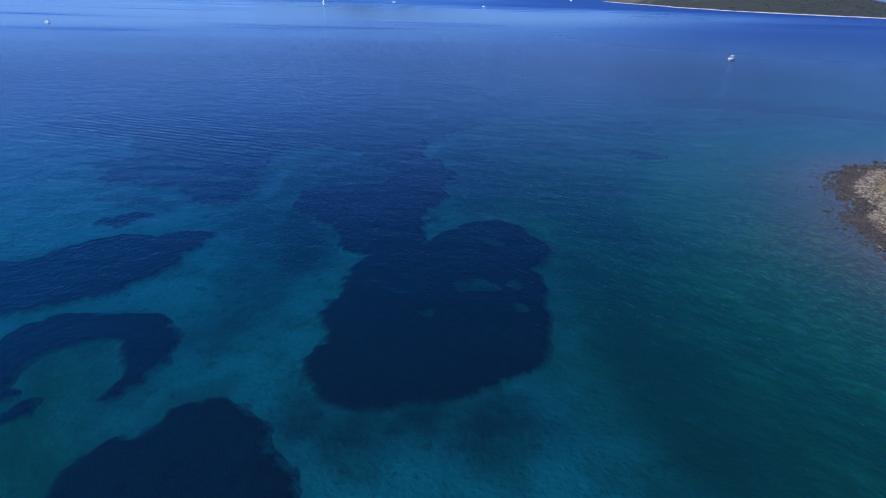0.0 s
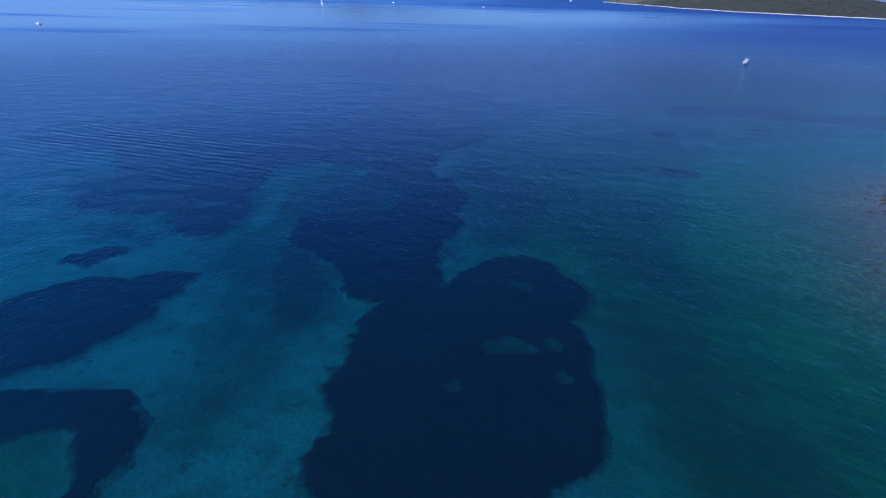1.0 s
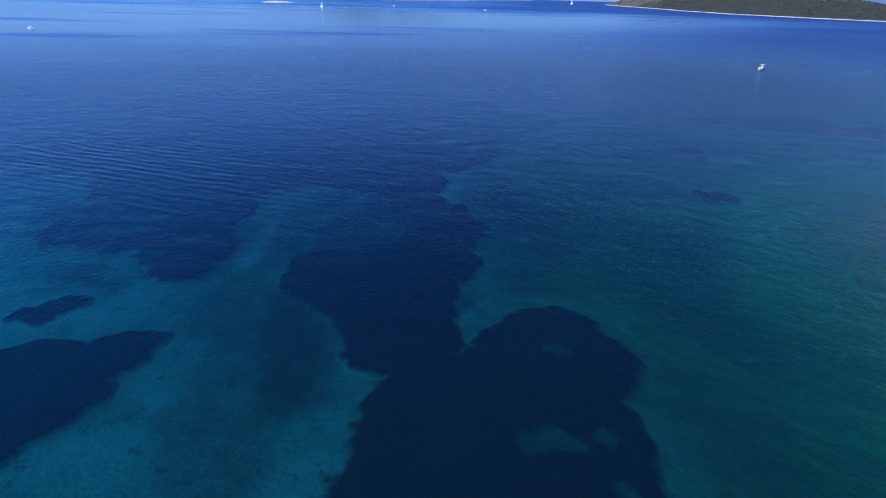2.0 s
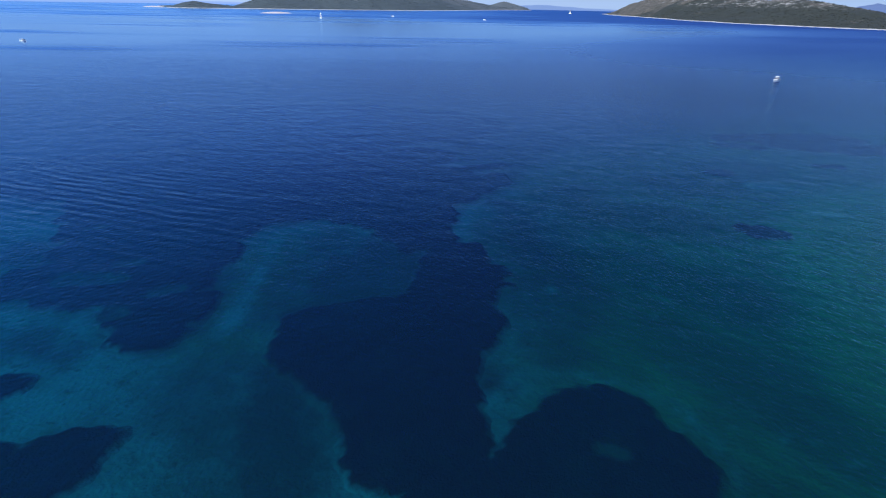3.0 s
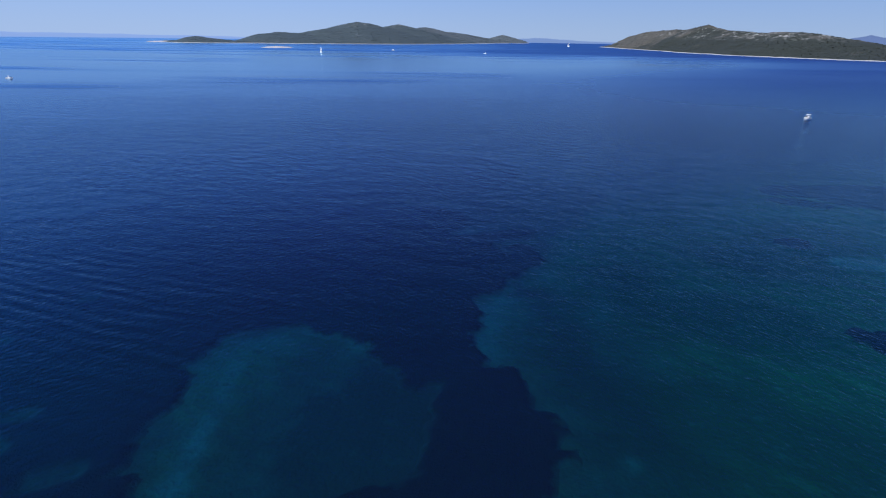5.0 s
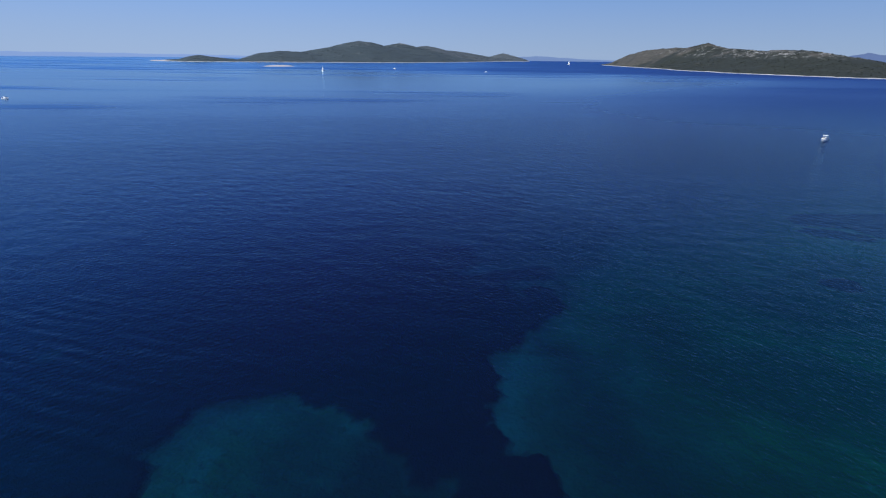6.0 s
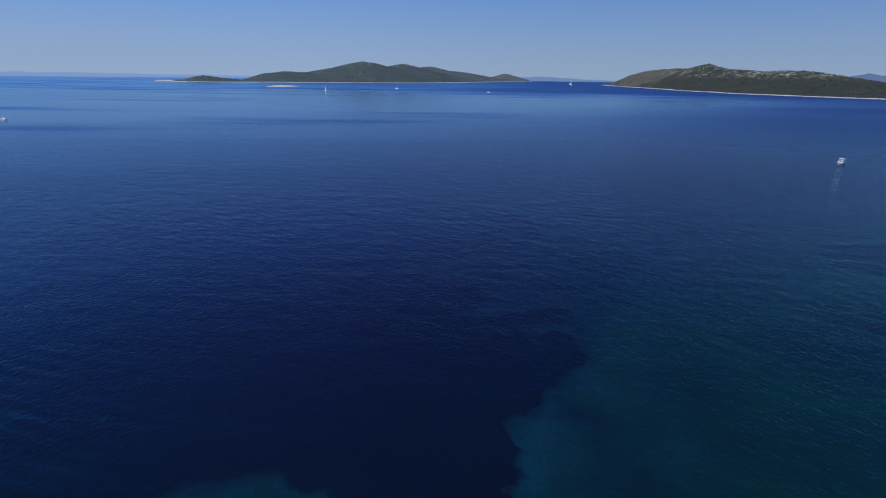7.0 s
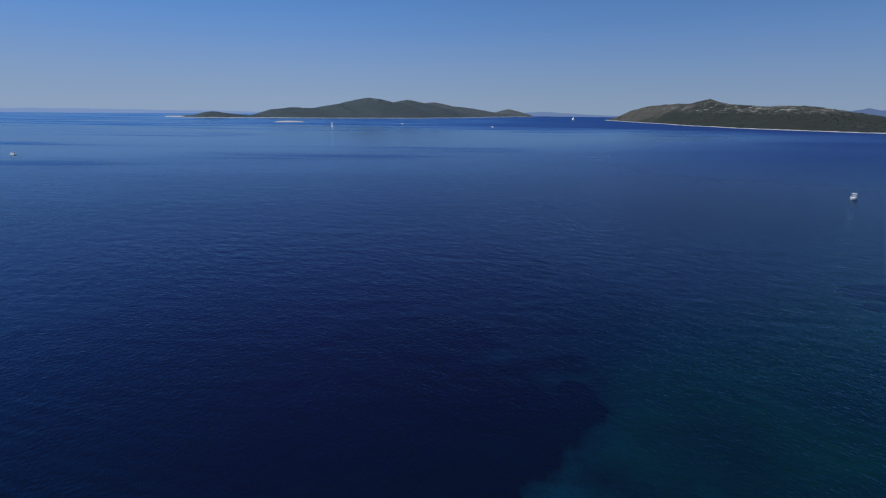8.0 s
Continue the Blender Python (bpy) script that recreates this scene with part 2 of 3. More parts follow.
# ---- materials ----
class Nodes:
    """A node material under construction."""

    def __init__(self, name):
        self.m = bpy.data.materials.new(name)
        self.m.use_nodes = True
        self.t = self.m.node_tree
        self.t.nodes.clear()
        self.out = self.t.nodes.new("ShaderNodeOutputMaterial")

    def put(self, sock, value):
        if hasattr(value, "is_output"):
            self.t.links.new(value, sock)
        elif isinstance(value, (tuple, list)) and sock.type == "RGBA":
            sock.default_value = (*value[:3], 1)
        else:
            sock.default_value = value

    def node(self, kind, **values):
        n = self.t.nodes.new(kind)
        for key, value in values.items():
            self.put(n.inputs[key.replace("_", " ")], value)
        return n

    def math(self, op, a, b=0.0, clamp=False):
        n = self.t.nodes.new("ShaderNodeMath")
        n.operation, n.use_clamp = op, clamp
        self.put(n.inputs[0], a), self.put(n.inputs[1], b)
        return n.outputs[0]

    def mix(self, fac, a, b, kind="MIX"):
        n = self.t.nodes.new("ShaderNodeMix")
        n.data_type, n.blend_type = "RGBA", kind
        self.put(n.inputs[0], fac), self.put(n.inputs[6], a), self.put(n.inputs[7], b)
        return n.outputs[2]

    def place(self, scale=(1, 1, 1), turn=0.0):
        g = self.t.nodes.new("ShaderNodeNewGeometry")
        m = self.t.nodes.new("ShaderNodeMapping")
        self.put(m.inputs["Vector"], g.outputs["Position"])
        m.vector_type = "TEXTURE"
        m.inputs["Scale"].default_value = tuple(1 / v for v in scale)
        m.inputs["Rotation"].default_value = (0, 0, turn)
        return m.outputs[0]

    def noise(self, vector, scale, detail=4.0, rough=0.55):
        n = self.node("ShaderNodeTexNoise", Vector=vector, Scale=scale, Detail=detail, Roughness=rough)
        return n.outputs["Fac"]

    def step(self, value, low, high):
        n = self.t.nodes.new("ShaderNodeMapRange")
        n.interpolation_type = "SMOOTHSTEP"
        self.put(n.inputs[0], value)
        n.inputs[1].default_value, n.inputs[2].default_value = low, high
        return n.outputs[0]

    def attr(self, name):
        n = self.t.nodes.new("ShaderNodeAttribute")
        n.attribute_name = name
        return n.outputs["Fac"]

    def height(self):
        g = self.t.nodes.new("ShaderNodeNewGeometry")
        x = self.node("ShaderNodeSeparateXYZ", Vector=g.outputs["Position"])
        return x.outputs[2]

    def bump(self, height, distance, strength=1.0):
        return self.node("ShaderNodeBump", Height=height, Distance=distance, Strength=strength).outputs[0]

    def surface(self, colour, rough=0.8, normal=None, metal=0.0, **more):
        p = self.node("ShaderNodeBsdfPrincipled", Base_Color=colour, Roughness=rough, Metallic=metal, **more)
        if normal is not None:
            self.put(p.inputs["Normal"], normal)
        self.put(self.out.inputs[0], p.outputs[0])
        return self.m


def plain(name, colour, rough=0.5, metal=0.0, vary=0.12, size=0.4):
    """Paint, plastic or metal with slight dirt."""
    n = Nodes(name)
    w = n.noise(n.place(), 1 / size, 5)
    c = n.mix(n.step(w, 0.35, 0.75), colour, tuple(v * (1 - vary) for v in colour))
    return n.surface(c, rough, n.bump(n.noise(n.place(), 14, 2), 0.003), metal)


def sand_colour(n, p):
    """Pale sand under thin algae, green weed and dark stones, as the place has them."""
    c = n.mix(n.noise(p, 1.4, 6), (0.135, 0.122, 0.099), (0.210, 0.190, 0.158))
    c = n.mix(n.step(n.noise(p, 0.14, 6, 0.66), 0.43, 0.62), c, (0.100, 0.109, 0.080))
    c = n.mix(n.math("MULTIPLY", n.step(n.noise(p, 0.45, 4, 0.6), 0.62, 0.68), 0.6), c, (0.05, 0.06, 0.035))
    green = n.math("MULTIPLY", n.attr("green"), n.step(n.noise(p, 0.3, 5, 0.6), 0.0, 0.45))
    # light lines bent by the ripples are painted in as pale weed streaks
    weed = n.mix(n.step(n.noise(n.place((0.35, 1.2, 1), -0.7), 0.42, 6, 0.7), 0.38, 0.72), (0.042, 0.065, 0.021), (0.080, 0.116, 0.037))
    weed = n.mix(n.math("MULTIPLY", n.attr("dark_weed"), 0.72), weed, (0.022, 0.034, 0.014))
    clumps = n.step(n.noise(n.place((0.6, 1.0, 1), -0.5), 0.62, 5, 0.7), 0.46, 0.66)
    weed = n.mix(n.math("MULTIPLY", n.attr("pale_mottle"), clumps), weed, (0.115, 0.14, 0.062))
    c = n.mix(n.math("MULTIPLY", green, 0.9), c, weed)
    grow = n.math("MULTIPLY", n.attr("growth"), n.math("ADD", 0.55, n.noise(p, 0.5, 5)))
    c = n.mix(n.math("MINIMUM", grow, 0.92), c, (0.022, 0.028, 0.020))
    rocky = n.math("MULTIPLY", n.attr("rocky"), n.step(n.noise(p, 1.1, 6, 0.78), 0.36, 0.54))
    stones = n.mix(n.step(n.noise(p, 0.9, 5, 0.7), 0.5, 0.7), (0.036, 0.018, 0.013), (0.084, 0.045, 0.031))
    return n.mix(n.math("MULTIPLY", rocky, 0.92), c, stones)


def make_sand():
    n = Nodes("sand_with_algae")
    p = n.place()
    return n.surface(sand_colour(n, p), 0.9, n.bump(n.noise(p, 1.4, 6), 0.25))


def make_meadow():
    n = Nodes("seagrass")
    p = n.place()
    c = n.mix(n.step(n.noise(p, 1.1, 6, 0.7), 0.3, 0.7), (0.0075, 0.0055, 0.0055), (0.017, 0.0125, 0.011))
    c = n.mix(n.step(n.noise(p, 0.09, 4), 0.55, 0.8), c, (0.022, 0.017, 0.014))
    thin = n.math("ADD", n.attr("cover"), n.math("MULTIPLY", n.math("SUBTRACT", n.noise(p, 0.8, 5, 0.7), 0.5), 0.9))
    c = n.mix(n.step(thin, 0.15, 0.7), sand_colour(n, p), c)
    return n.surface(c, 0.9, n.bump(n.noise(p, 3, 4), 0.2))


def make_water():
    n = Nodes("sea_water")
    d = n.attr("depth")

    def passes(k):
        return n.math("EXPONENT", n.math("MULTIPLY", d, -k))
    tint = n.t.nodes.new("ShaderNodeCombineColor")
    n.put(tint.inputs[0], passes(0.95)), n.put(tint.inputs[1], passes(0.22)), n.put(tint.inputs[2], passes(0.125))
    clear = n.node("ShaderNodeBsdfTransparent", Color=tint.outputs[0])
    body = n.node("ShaderNodeBsdfDiffuse", Color=(0.040, 0.025, 0.122))
    murk = n.math("SUBTRACT", 1.0, n.math("EXPONENT", n.math("MULTIPLY", n.math("POWER", d, 1.5), -0.009)))
    below = n.node("ShaderNodeMixShader")
    n.put(below.inputs[0], murk), n.put(below.inputs[1], clear.outputs[0]), n.put(below.inputs[2], body.outputs[0])
    g = n.t.nodes.new("ShaderNodeNewGeometry")
    sep = n.node("ShaderNodeSeparateXYZ", Vector=g.outputs["Position"])
    px, py = sep.outputs[0], sep.outputs[1]
    off = n.math("SUBTRACT", py, 60.0)
    away = n.math("SQRT", n.math("ADD", n.math("MULTIPLY", px, px), n.math("MULTIPLY", off, off)))
    open_sea = n.step(away, 240.0, 800.0)
    # wind: a light breeze near by, glassy slicks farther out, dark rippled lanes between them
    streak = n.noise(n.place((0.0016, 0.012, 1), 0.05), 1.0, 5, 0.62)
    breeze = n.step(n.math("ADD", n.attr("breeze"), n.math("MULTIPLY", n.math("SUBTRACT", streak, 0.5), 1.5)), 0.1, 0.95)
    calm = n.math("MULTIPLY", n.step(n.math("SUBTRACT", n.math("ADD", py, n.math("MULTIPLY", n.math("SUBTRACT", streak, 0.5), 420.0)), n.math("ADD", n.math("MULTIPLY", n.math("MAXIMUM", px, 0.0), 1.0), n.math("MULTIPLY", n.math("MINIMUM", px, 0.0), 0.5))), 280.0, 850.0), n.math("SUBTRACT", 1.0, breeze))
    wind = n.math("SUBTRACT", n.math("ADD", 0.72, n.math("MULTIPLY", streak, 0.4)), n.math("MULTIPLY", calm, 0.76))
    wind = n.math("ADD", wind, n.math("MULTIPLY", n.math("MULTIPLY", breeze, open_sea), 0.35))
    # short wind waves in two crossing trains, a longer chop, low swell
    fine = n.noise(n.place((0.6, 1.0, 1), -0.95), 1.75, 1, 0.4)
    cross = n.noise(n.place((0.5, 1.0, 1), 0.75), 1.35, 1, 0.4)
    west = n.step(px, -20.0, -75.0)
    micro = n.noise(n.place((0.6, 1.0, 1), -0.8), 4.2, 2, 0.6)
    chop = n.noise(n.place((0.5, 1.0, 1), -0.8), 0.34, 2)
    swell = n.noise(n.place((0.5, 1.0, 1), -0.06), 0.14, 2, 0.55)
    short = n.math("ADD", n.math("MULTIPLY", fine, n.math("SUBTRACT", 0.85, n.math("MULTIPLY", west, 0.3))), n.math("MULTIPLY", cross, n.math("ADD", 0.16, n.math("MULTIPLY", west, 0.34))))
    waves = n.math("ADD", n.math("ADD", short, n.math("MULTIPLY", micro, 0.035)), n.math("MULTIPLY", chop, n.math("ADD", 0.9, n.math("MULTIPLY", n.step(away, 110.0, 260.0), 0.7))))
    # the old wake of a boat: long low crests spreading over the water
    across = n.math("ADD", n.math("MULTIPLY", n.math("ADD", px, 100.0), 0.29), n.math("MULTIPLY", n.math("ADD", py, -165.0), 0.957))
    along = n.math("SUBTRACT", n.math("MULTIPLY", n.math("ADD", px, 100.0), 0.957), n.math("MULTIPLY", n.math("ADD", py, -165.0), 0.29))
    bend = n.math("MULTIPLY", n.noise(n.place((1, 1, 1)), 0.03, 2), 14.0)
    train = n.math("SINE", n.math("ADD", n.math("MULTIPLY", across, 2.1), bend))
    train = n.math("MULTIPLY", train, n.math("EXPONENT", n.math("MULTIPLY", n.math("MULTIPLY", across, across), -0.0022)))
    train = n.math("MULTIPLY", train, n.math("EXPONENT", n.math("MULTIPLY", n.math("MULTIPLY", along, along), -0.0003)))
    train = n.math("MULTIPLY", train, n.step(n.noise(n.place((0.25, 1, 1), -0.4), 0.2, 3, 0.6), 0.3, 0.7))
    waves = n.math("ADD", n.math("MULTIPLY", waves, wind), n.math("MULTIPLY", train, 0.42))
    waves = n.math("MULTIPLY", waves, n.math("SUBTRACT", 1.0, n.math("MULTIPLY", open_sea, 0.9)))
    rolling = n.math("MULTIPLY", n.math("MULTIPLY", swell, 1.35), n.math("SUBTRACT", 1.0, n.step(away, 350.0, 1100.0)))
    waves = n.math("ADD", waves, rolling)
    normal, softer = n.bump(waves, 0.14), n.bump(waves, 0.165)
    rough = n.math("ADD", n.math("ADD", 0.06, n.math("MULTIPLY", open_sea, 0.03)), n.math("MULTIPLY", wind, n.math("ADD", 0.14, n.math("MULTIPLY", open_sea, 0.25))))
    gloss = n.node("ShaderNodeBsdfGlossy", Color=(0.60, 0.85, 1.0), Roughness=rough, Normal=normal)
    gloss.distribution = "BECKMANN"
    fres = n.node("ShaderNodeFresnel", IOR=1.32, Normal=softer)
    # steep ripples show more of the dark water at low angles
    mirror = n.math("MULTIPLY", fres.outputs[0], n.math("SUBTRACT", 1.0, n.math("MAXIMUM", n.math("MULTIPLY", n.math("MULTIPLY", breeze, open_sea), 0.22), n.math("MULTIPLY", n.math("MULTIPLY", n.step(away, 150.0, 330.0), n.math("SUBTRACT", 1.0, calm)), 0.19))))
    # seen from above, the shallows mirror little sky
    mirror = n.math("MINIMUM", mirror, n.math("ADD", 0.32, n.math("MULTIPLY", n.step(away, 40.0, 240.0), 0.68)))
    top = n.node("ShaderNodeMixShader")
    n.put(top.inputs[0], mirror), n.put(top.inputs[1], below.outputs[0]), n.put(top.inputs[2], gloss.outputs[0])
    n.put(n.out.inputs[0], top.outputs[0])
    return n.m


def make_island(name, bush=(0.020, 0.025, 0.018), dry=(0.077, 0.070, 0.056), rock_above=70.0, dry_end=1e5, high_dry=0.0):
    n = Nodes(name)
    p = n.place()
    g = n.t.nodes.new("ShaderNodeNewGeometry")
    north = n.step(n.node("ShaderNodeSeparateXYZ", Vector=g.outputs["Position"]).outputs[1], dry_end, dry_end + 350)
    meadow = n.math("ADD", n.noise(p, 0.012, 5, 0.6), n.math("SUBTRACT", n.math("MULTIPLY", north, 0.30), 0.06))
    meadow = n.math("ADD", meadow, n.math("MULTIPLY", n.step(n.height(), 44.0, 66.0), high_dry))
    c = n.mix(n.step(meadow, 0.5, 0.68), bush, dry)
    c = n.mix(n.step(n.noise(p, 0.11, 4, 0.7), 0.45, 0.7), c, tuple(v * 0.6 for v in bush))
    z = n.height()
    fewer = n.math("MULTIPLY", n.step(n.node("ShaderNodeSeparateXYZ", Vector=g.outputs["Position"]).outputs[1], 2050.0, 2250.0), 0.04)
    bare = n.math("MULTIPLY", n.step(n.math("SUBTRACT", n.noise(p, 0.045, 6, 0.75), fewer), 0.51, 0.60), n.step(z, rock_above * 0.65, rock_above))
    bare = n.math("MULTIPLY", bare, n.math("SUBTRACT", 1.0, n.math("MULTIPLY", north, 0.75)))
    c = n.mix(bare, c, (0.31, 0.30, 0.275))
    edge = n.math("ADD", z, n.math("MULTIPLY", n.math("SUBTRACT", n.noise(p, 0.03, 4), 0.5), 3.0))
    c = n.mix(n.step(edge, 2.0, 1.1), c, (0.44, 0.43, 0.41))
    return n.surface(c, 0.95, n.bump(n.noise(p, 0.15, 4), 2.0))


def make_stone(name, light, dark, wet):
    n = Nodes(name)
    p = n.place()
    r = n.t.nodes.new("ShaderNodeNewGeometry").outputs["Random Per Island"]
    c = n.mix(n.math("POWER", r, 2.4), dark, light)
    c = n.mix(n.step(n.noise(p, 3.0, 5), 0.4, 0.7), c, tuple(v * 0.7 for v in light))
    c = n.mix(n.step(n.math("SUBTRACT", n.height(), n.math("MULTIPLY", n.noise(p, 0.25, 3), 0.4)), 0.50, 0.05), c, wet)
    return n.surface(c, 0.85, n.bump(n.noise(p, 6, 4), 0.05))


def make_islet():
    n = Nodes("pebbles_and_grass")
    p = n.place()
    c = n.mix(n.noise(p, 2.2, 6, 0.75), (0.045, 0.034, 0.022), (0.31, 0.22, 0.12))
    grass = n.math("MULTIPLY", n.step(n.math("ADD", n.height(), n.math("MULTIPLY", n.noise(p, 0.3, 4), 1.6)), 0.9, 1.7), n.step(n.noise(p, 0.7, 5), 0.25, 0.5))
    c = n.mix(grass, c, n.mix(n.noise(p, 1.6, 4), (0.07, 0.062, 0.02), (0.2, 0.165, 0.062)))
    c = n.mix(n.step(n.math("SUBTRACT", n.height(), n.math("MULTIPLY", n.noise(p, 0.5, 5), 0.8)), 0.75, 0.15), c, (0.060, 0.043, 0.032))
    return n.surface(c, 0.9, n.bump(n.noise(p, 2.5, 5), 0.2))


# distance haze is put in as the material's own blue emission
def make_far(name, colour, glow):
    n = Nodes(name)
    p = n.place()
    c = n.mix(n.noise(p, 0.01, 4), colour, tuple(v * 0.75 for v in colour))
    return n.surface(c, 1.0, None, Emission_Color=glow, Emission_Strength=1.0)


SAND, GRASS, WATER = make_sand(), make_meadow(), make_water()
HILL_EAST = make_island("maquis_and_limestone", rock_above=60.0, dry_end=2360, high_dry=0.11)
# aerial haze is put into these blue-grey colours, paler on the farther hills
HILL_MID = make_island("haze_tinted_maquis_hills", (0.044, 0.063, 0.070), (0.082, 0.098, 0.106), 112.0, 3500)
STONE = make_stone("limestone_boulders", (0.30, 0.235, 0.165), (0.022, 0.016, 0.013), (0.032, 0.025, 0.022))
ISLET_GROUND = make_islet()
# the far ranges glow in the colour of the haze before them
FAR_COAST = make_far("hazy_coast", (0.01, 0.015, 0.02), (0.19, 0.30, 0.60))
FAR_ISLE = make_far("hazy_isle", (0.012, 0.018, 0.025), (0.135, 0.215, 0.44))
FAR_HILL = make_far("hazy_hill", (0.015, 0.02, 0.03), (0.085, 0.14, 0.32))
GELCOAT = plain("white_gelcoat", (0.86, 0.86, 0.84), 0.3)
CANVAS = plain("white_canvas", (0.82, 0.81, 0.79), 0.8)
SAIL = plain("sailcloth", (0.84, 0.84, 0.82), 0.75, 0, 0.1, 2.0)
DARK = plain("tinted_glass", (0.02, 0.025, 0.03), 0.1)
BLACK = plain("black_plastic", (0.03, 0.03, 0.032), 0.4)
STEEL = plain("stainless_steel", (0.6, 0.6, 0.6), 0.25, 1.0)
TEAK = plain("teak", (0.28, 0.18, 0.10), 0.7)
NAVY = plain("blue_paint", (0.03, 0.06, 0.16), 0.4)


# ---- seabed, meadows and sea ----
def spread(low, high, step, far, count=26):
    """Lines: even inside, wider and wider outside."""
    u = (np.arange(1, count + 1) / count) ** 2.6
    return np.concatenate(((low - u * (far + low))[::-1], np.arange(low, high + 0.1, step), high + u * (far - high)))


bed_x, bed_y = spread(-200, 210, 1.3, 4900), spread(18, 330, 1.3, 4900)
seabed = sheet("seabed", bed_x, bed_y, lambda x, y: -depth(x, y) + 0.12 * fbm(x, y, 5, 3, 4), SAND)
tagged(seabed, "pale sandy seabed with algae under clear shallow water", "seabed", kind="structure")


def cover_marks(ob):
    """What grows on the bottom, point by point."""
    q = points_of(ob)
    fringe = smooth(-5, 0, ragged(MEADOW_MAIN + MEADOW_WEST + MEADOW_SOUTH + MEADOW_RING, q[:, 0], q[:, 1], 2.0, 14)) * 0.3
    slope = smooth(-5, 3, ragged(MEADOW_DEEP, q[:, 0], q[:, 1], 2.0, 15)) * 0.85
    bare = 1 - smooth(-1.4, 1.2, ragged(BARE_SAND, q[:, 0], q[:, 1], 0.6, 21))
    grown = np.max([smooth(-5, 5.5, ragged(GROWTH, q[:, 0], q[:, 1], 1.6, 7)) * 0.95, smooth(-6, 6, ragged(THIN_GROWTH, q[:, 0], q[:, 1], 2.2, 27)) * 0.6,
                    smooth(-1.5, 0.3, ragged(CLEARINGS, q[:, 0], q[:, 1], 0.5, 36)) * 0.88, fringe, slope], 0)
    give(ob, "growth", grown * (0.15 + 0.85 * bare))
    far = np.clip(q[:, 1] - 100, 0, 250)
    green = ragged(GREEN, q[:, 0], q[:, 1], 2.0, 8) + (4 + far * 0.2) * fbm(q[:, 0], q[:, 1], 45, 4, 33)
    green = np.clip((green + 7 + far * 0.12) / (12 + far * 0.24), 0, 1)
    give(ob, "green", green * bare)
    give(ob, "dark_weed", smooth(-7, 6, ragged(DARK_WEED, q[:, 0], q[:, 1], 2.5, 61)))
    give(ob, "pale_mottle", smooth(-7, 6, ragged(PALE_MOTTLE, q[:, 0], q[:, 1], 2.5, 63)))
    give(ob, "rocky", smooth(-55, -8, shallows(q[:, 0], q[:, 1])))


cover_marks(seabed)


def seagrass_meadow(strokes, seed, cell, rise, label, fade=2.7, grow=0.7, fray=0.35):
    """A low mat of seagrass with an uneven top that dips into the sand at its edge."""
    pts = np.array([c for chain in strokes for c in chain], float)
    x0, y0 = (pts[:, :2] - pts[:, 2:]).min(0) - 4
    x1, y1 = (pts[:, :2] + pts[:, 2:]).max(0) + 4

    def level(x, y):
        f = np.minimum(ragged(strokes, x, y, 1.3, seed) + grow + fray * fbm(x, y, 5, 4, seed + 9), -ragged(CLEARINGS, x, y, 0.5, seed + 5) + 0.5)
        return f

    def top(x, y):
        f = level(x, y)
        return -depth(x, y) - 0.3 + (rise + 0.3) * smooth(-0.9, max(1.3, fade * 0.6), f) + 0.16 * fbm(x, y, 1.3, 3, seed)
    ob = sheet("seagrass_meadow", np.arange(x0, x1, cell), np.arange(y0, y1, cell), top, GRASS, lambda x, y, z: level(x, y) > -1.2)
    v = points_of(ob)
    joined = np.maximum(inside(MEADOW_MAIN, v[:, 0], v[:, 1]), inside(MEADOW_DEEP, v[:, 0], v[:, 1])) - 2.0
    joined = np.minimum(joined, -ragged(CLEARINGS, v[:, 0], v[:, 1], 0.5, seed + 5))
    give(ob, "cover", smooth(-0.9, fade, np.maximum(level(v[:, 0], v[:, 1]), joined)))
    cover_marks(ob)
    return tagged(ob, label, "seagrass", "seagrass meadows", "stuff")


seagrass_meadow(MEADOW_MAIN, 31, 0.45, 0.7, "large dark seagrass meadow on pale sand under water")
seagrass_meadow(MEADOW_WEST, 32, 0.45, 0.6, "long dark seagrass bank on the sandy seabed")
seagrass_meadow(MEADOW_STRIP, 33, 0.4, 0.5, "narrow dark strip of seagrass on sand", 2.2, 0.2)
seagrass_meadow(MEADOW_RING, 34, 0.4, 0.6, "hook-shaped dark seagrass bed round a sandy clearing")
seagrass_meadow(MEADOW_SOUTH, 35, 0.4, 0.7, "dense dark seagrass meadow on shallow seabed")
seagrass_meadow(MEADOW_SPOTS, 36, 0.4, 0.6, "small round dark seagrass patches on sand", 2.2, 0.6, 1.6)
seagrass_meadow(MEADOW_EAST, 37, 0.7, 0.6, "dark seagrass band before the deeper water", 2.7, 1.0, 2.5)
seagrass_meadow(MEADOW_DEEP, 38, 0.8, 0.8, "wide dark seagrass meadow on the slope to deep water", 3.2, 1.6, 5.0)
seagrass_meadow(MEADOW_FAR, 39, 1.6, 0.7, "sparse dark seagrass thinning out into deep water", 16.0, 3.0)

SIDES = 320
radii = np.concatenate((np.arange(3, 420, 3.0), 420 * (4900 / 420) ** (np.arange(0, 46) / 45)))
ang = np.arange(SIDES) * math.tau / SIDES
sea_v = np.concatenate(([[0, 150, 0]], np.stack((np.outer(radii, np.cos(ang)), 150 + np.outer(radii, np.sin(ang)), np.zeros((len(radii), SIDES))), -1).reshape(-1, 3)))
ring = 1 + np.arange(len(radii) * SIDES).reshape(len(radii), SIDES)
turned = np.roll(ring, -1, 1)
sea_f = np.stack((ring[:-1], ring[1:], turned[1:], turned[:-1]), -1).reshape(-1, 4).tolist() + [[0, int(a), int(b)] for a, b in zip(ring[0], turned[0])]
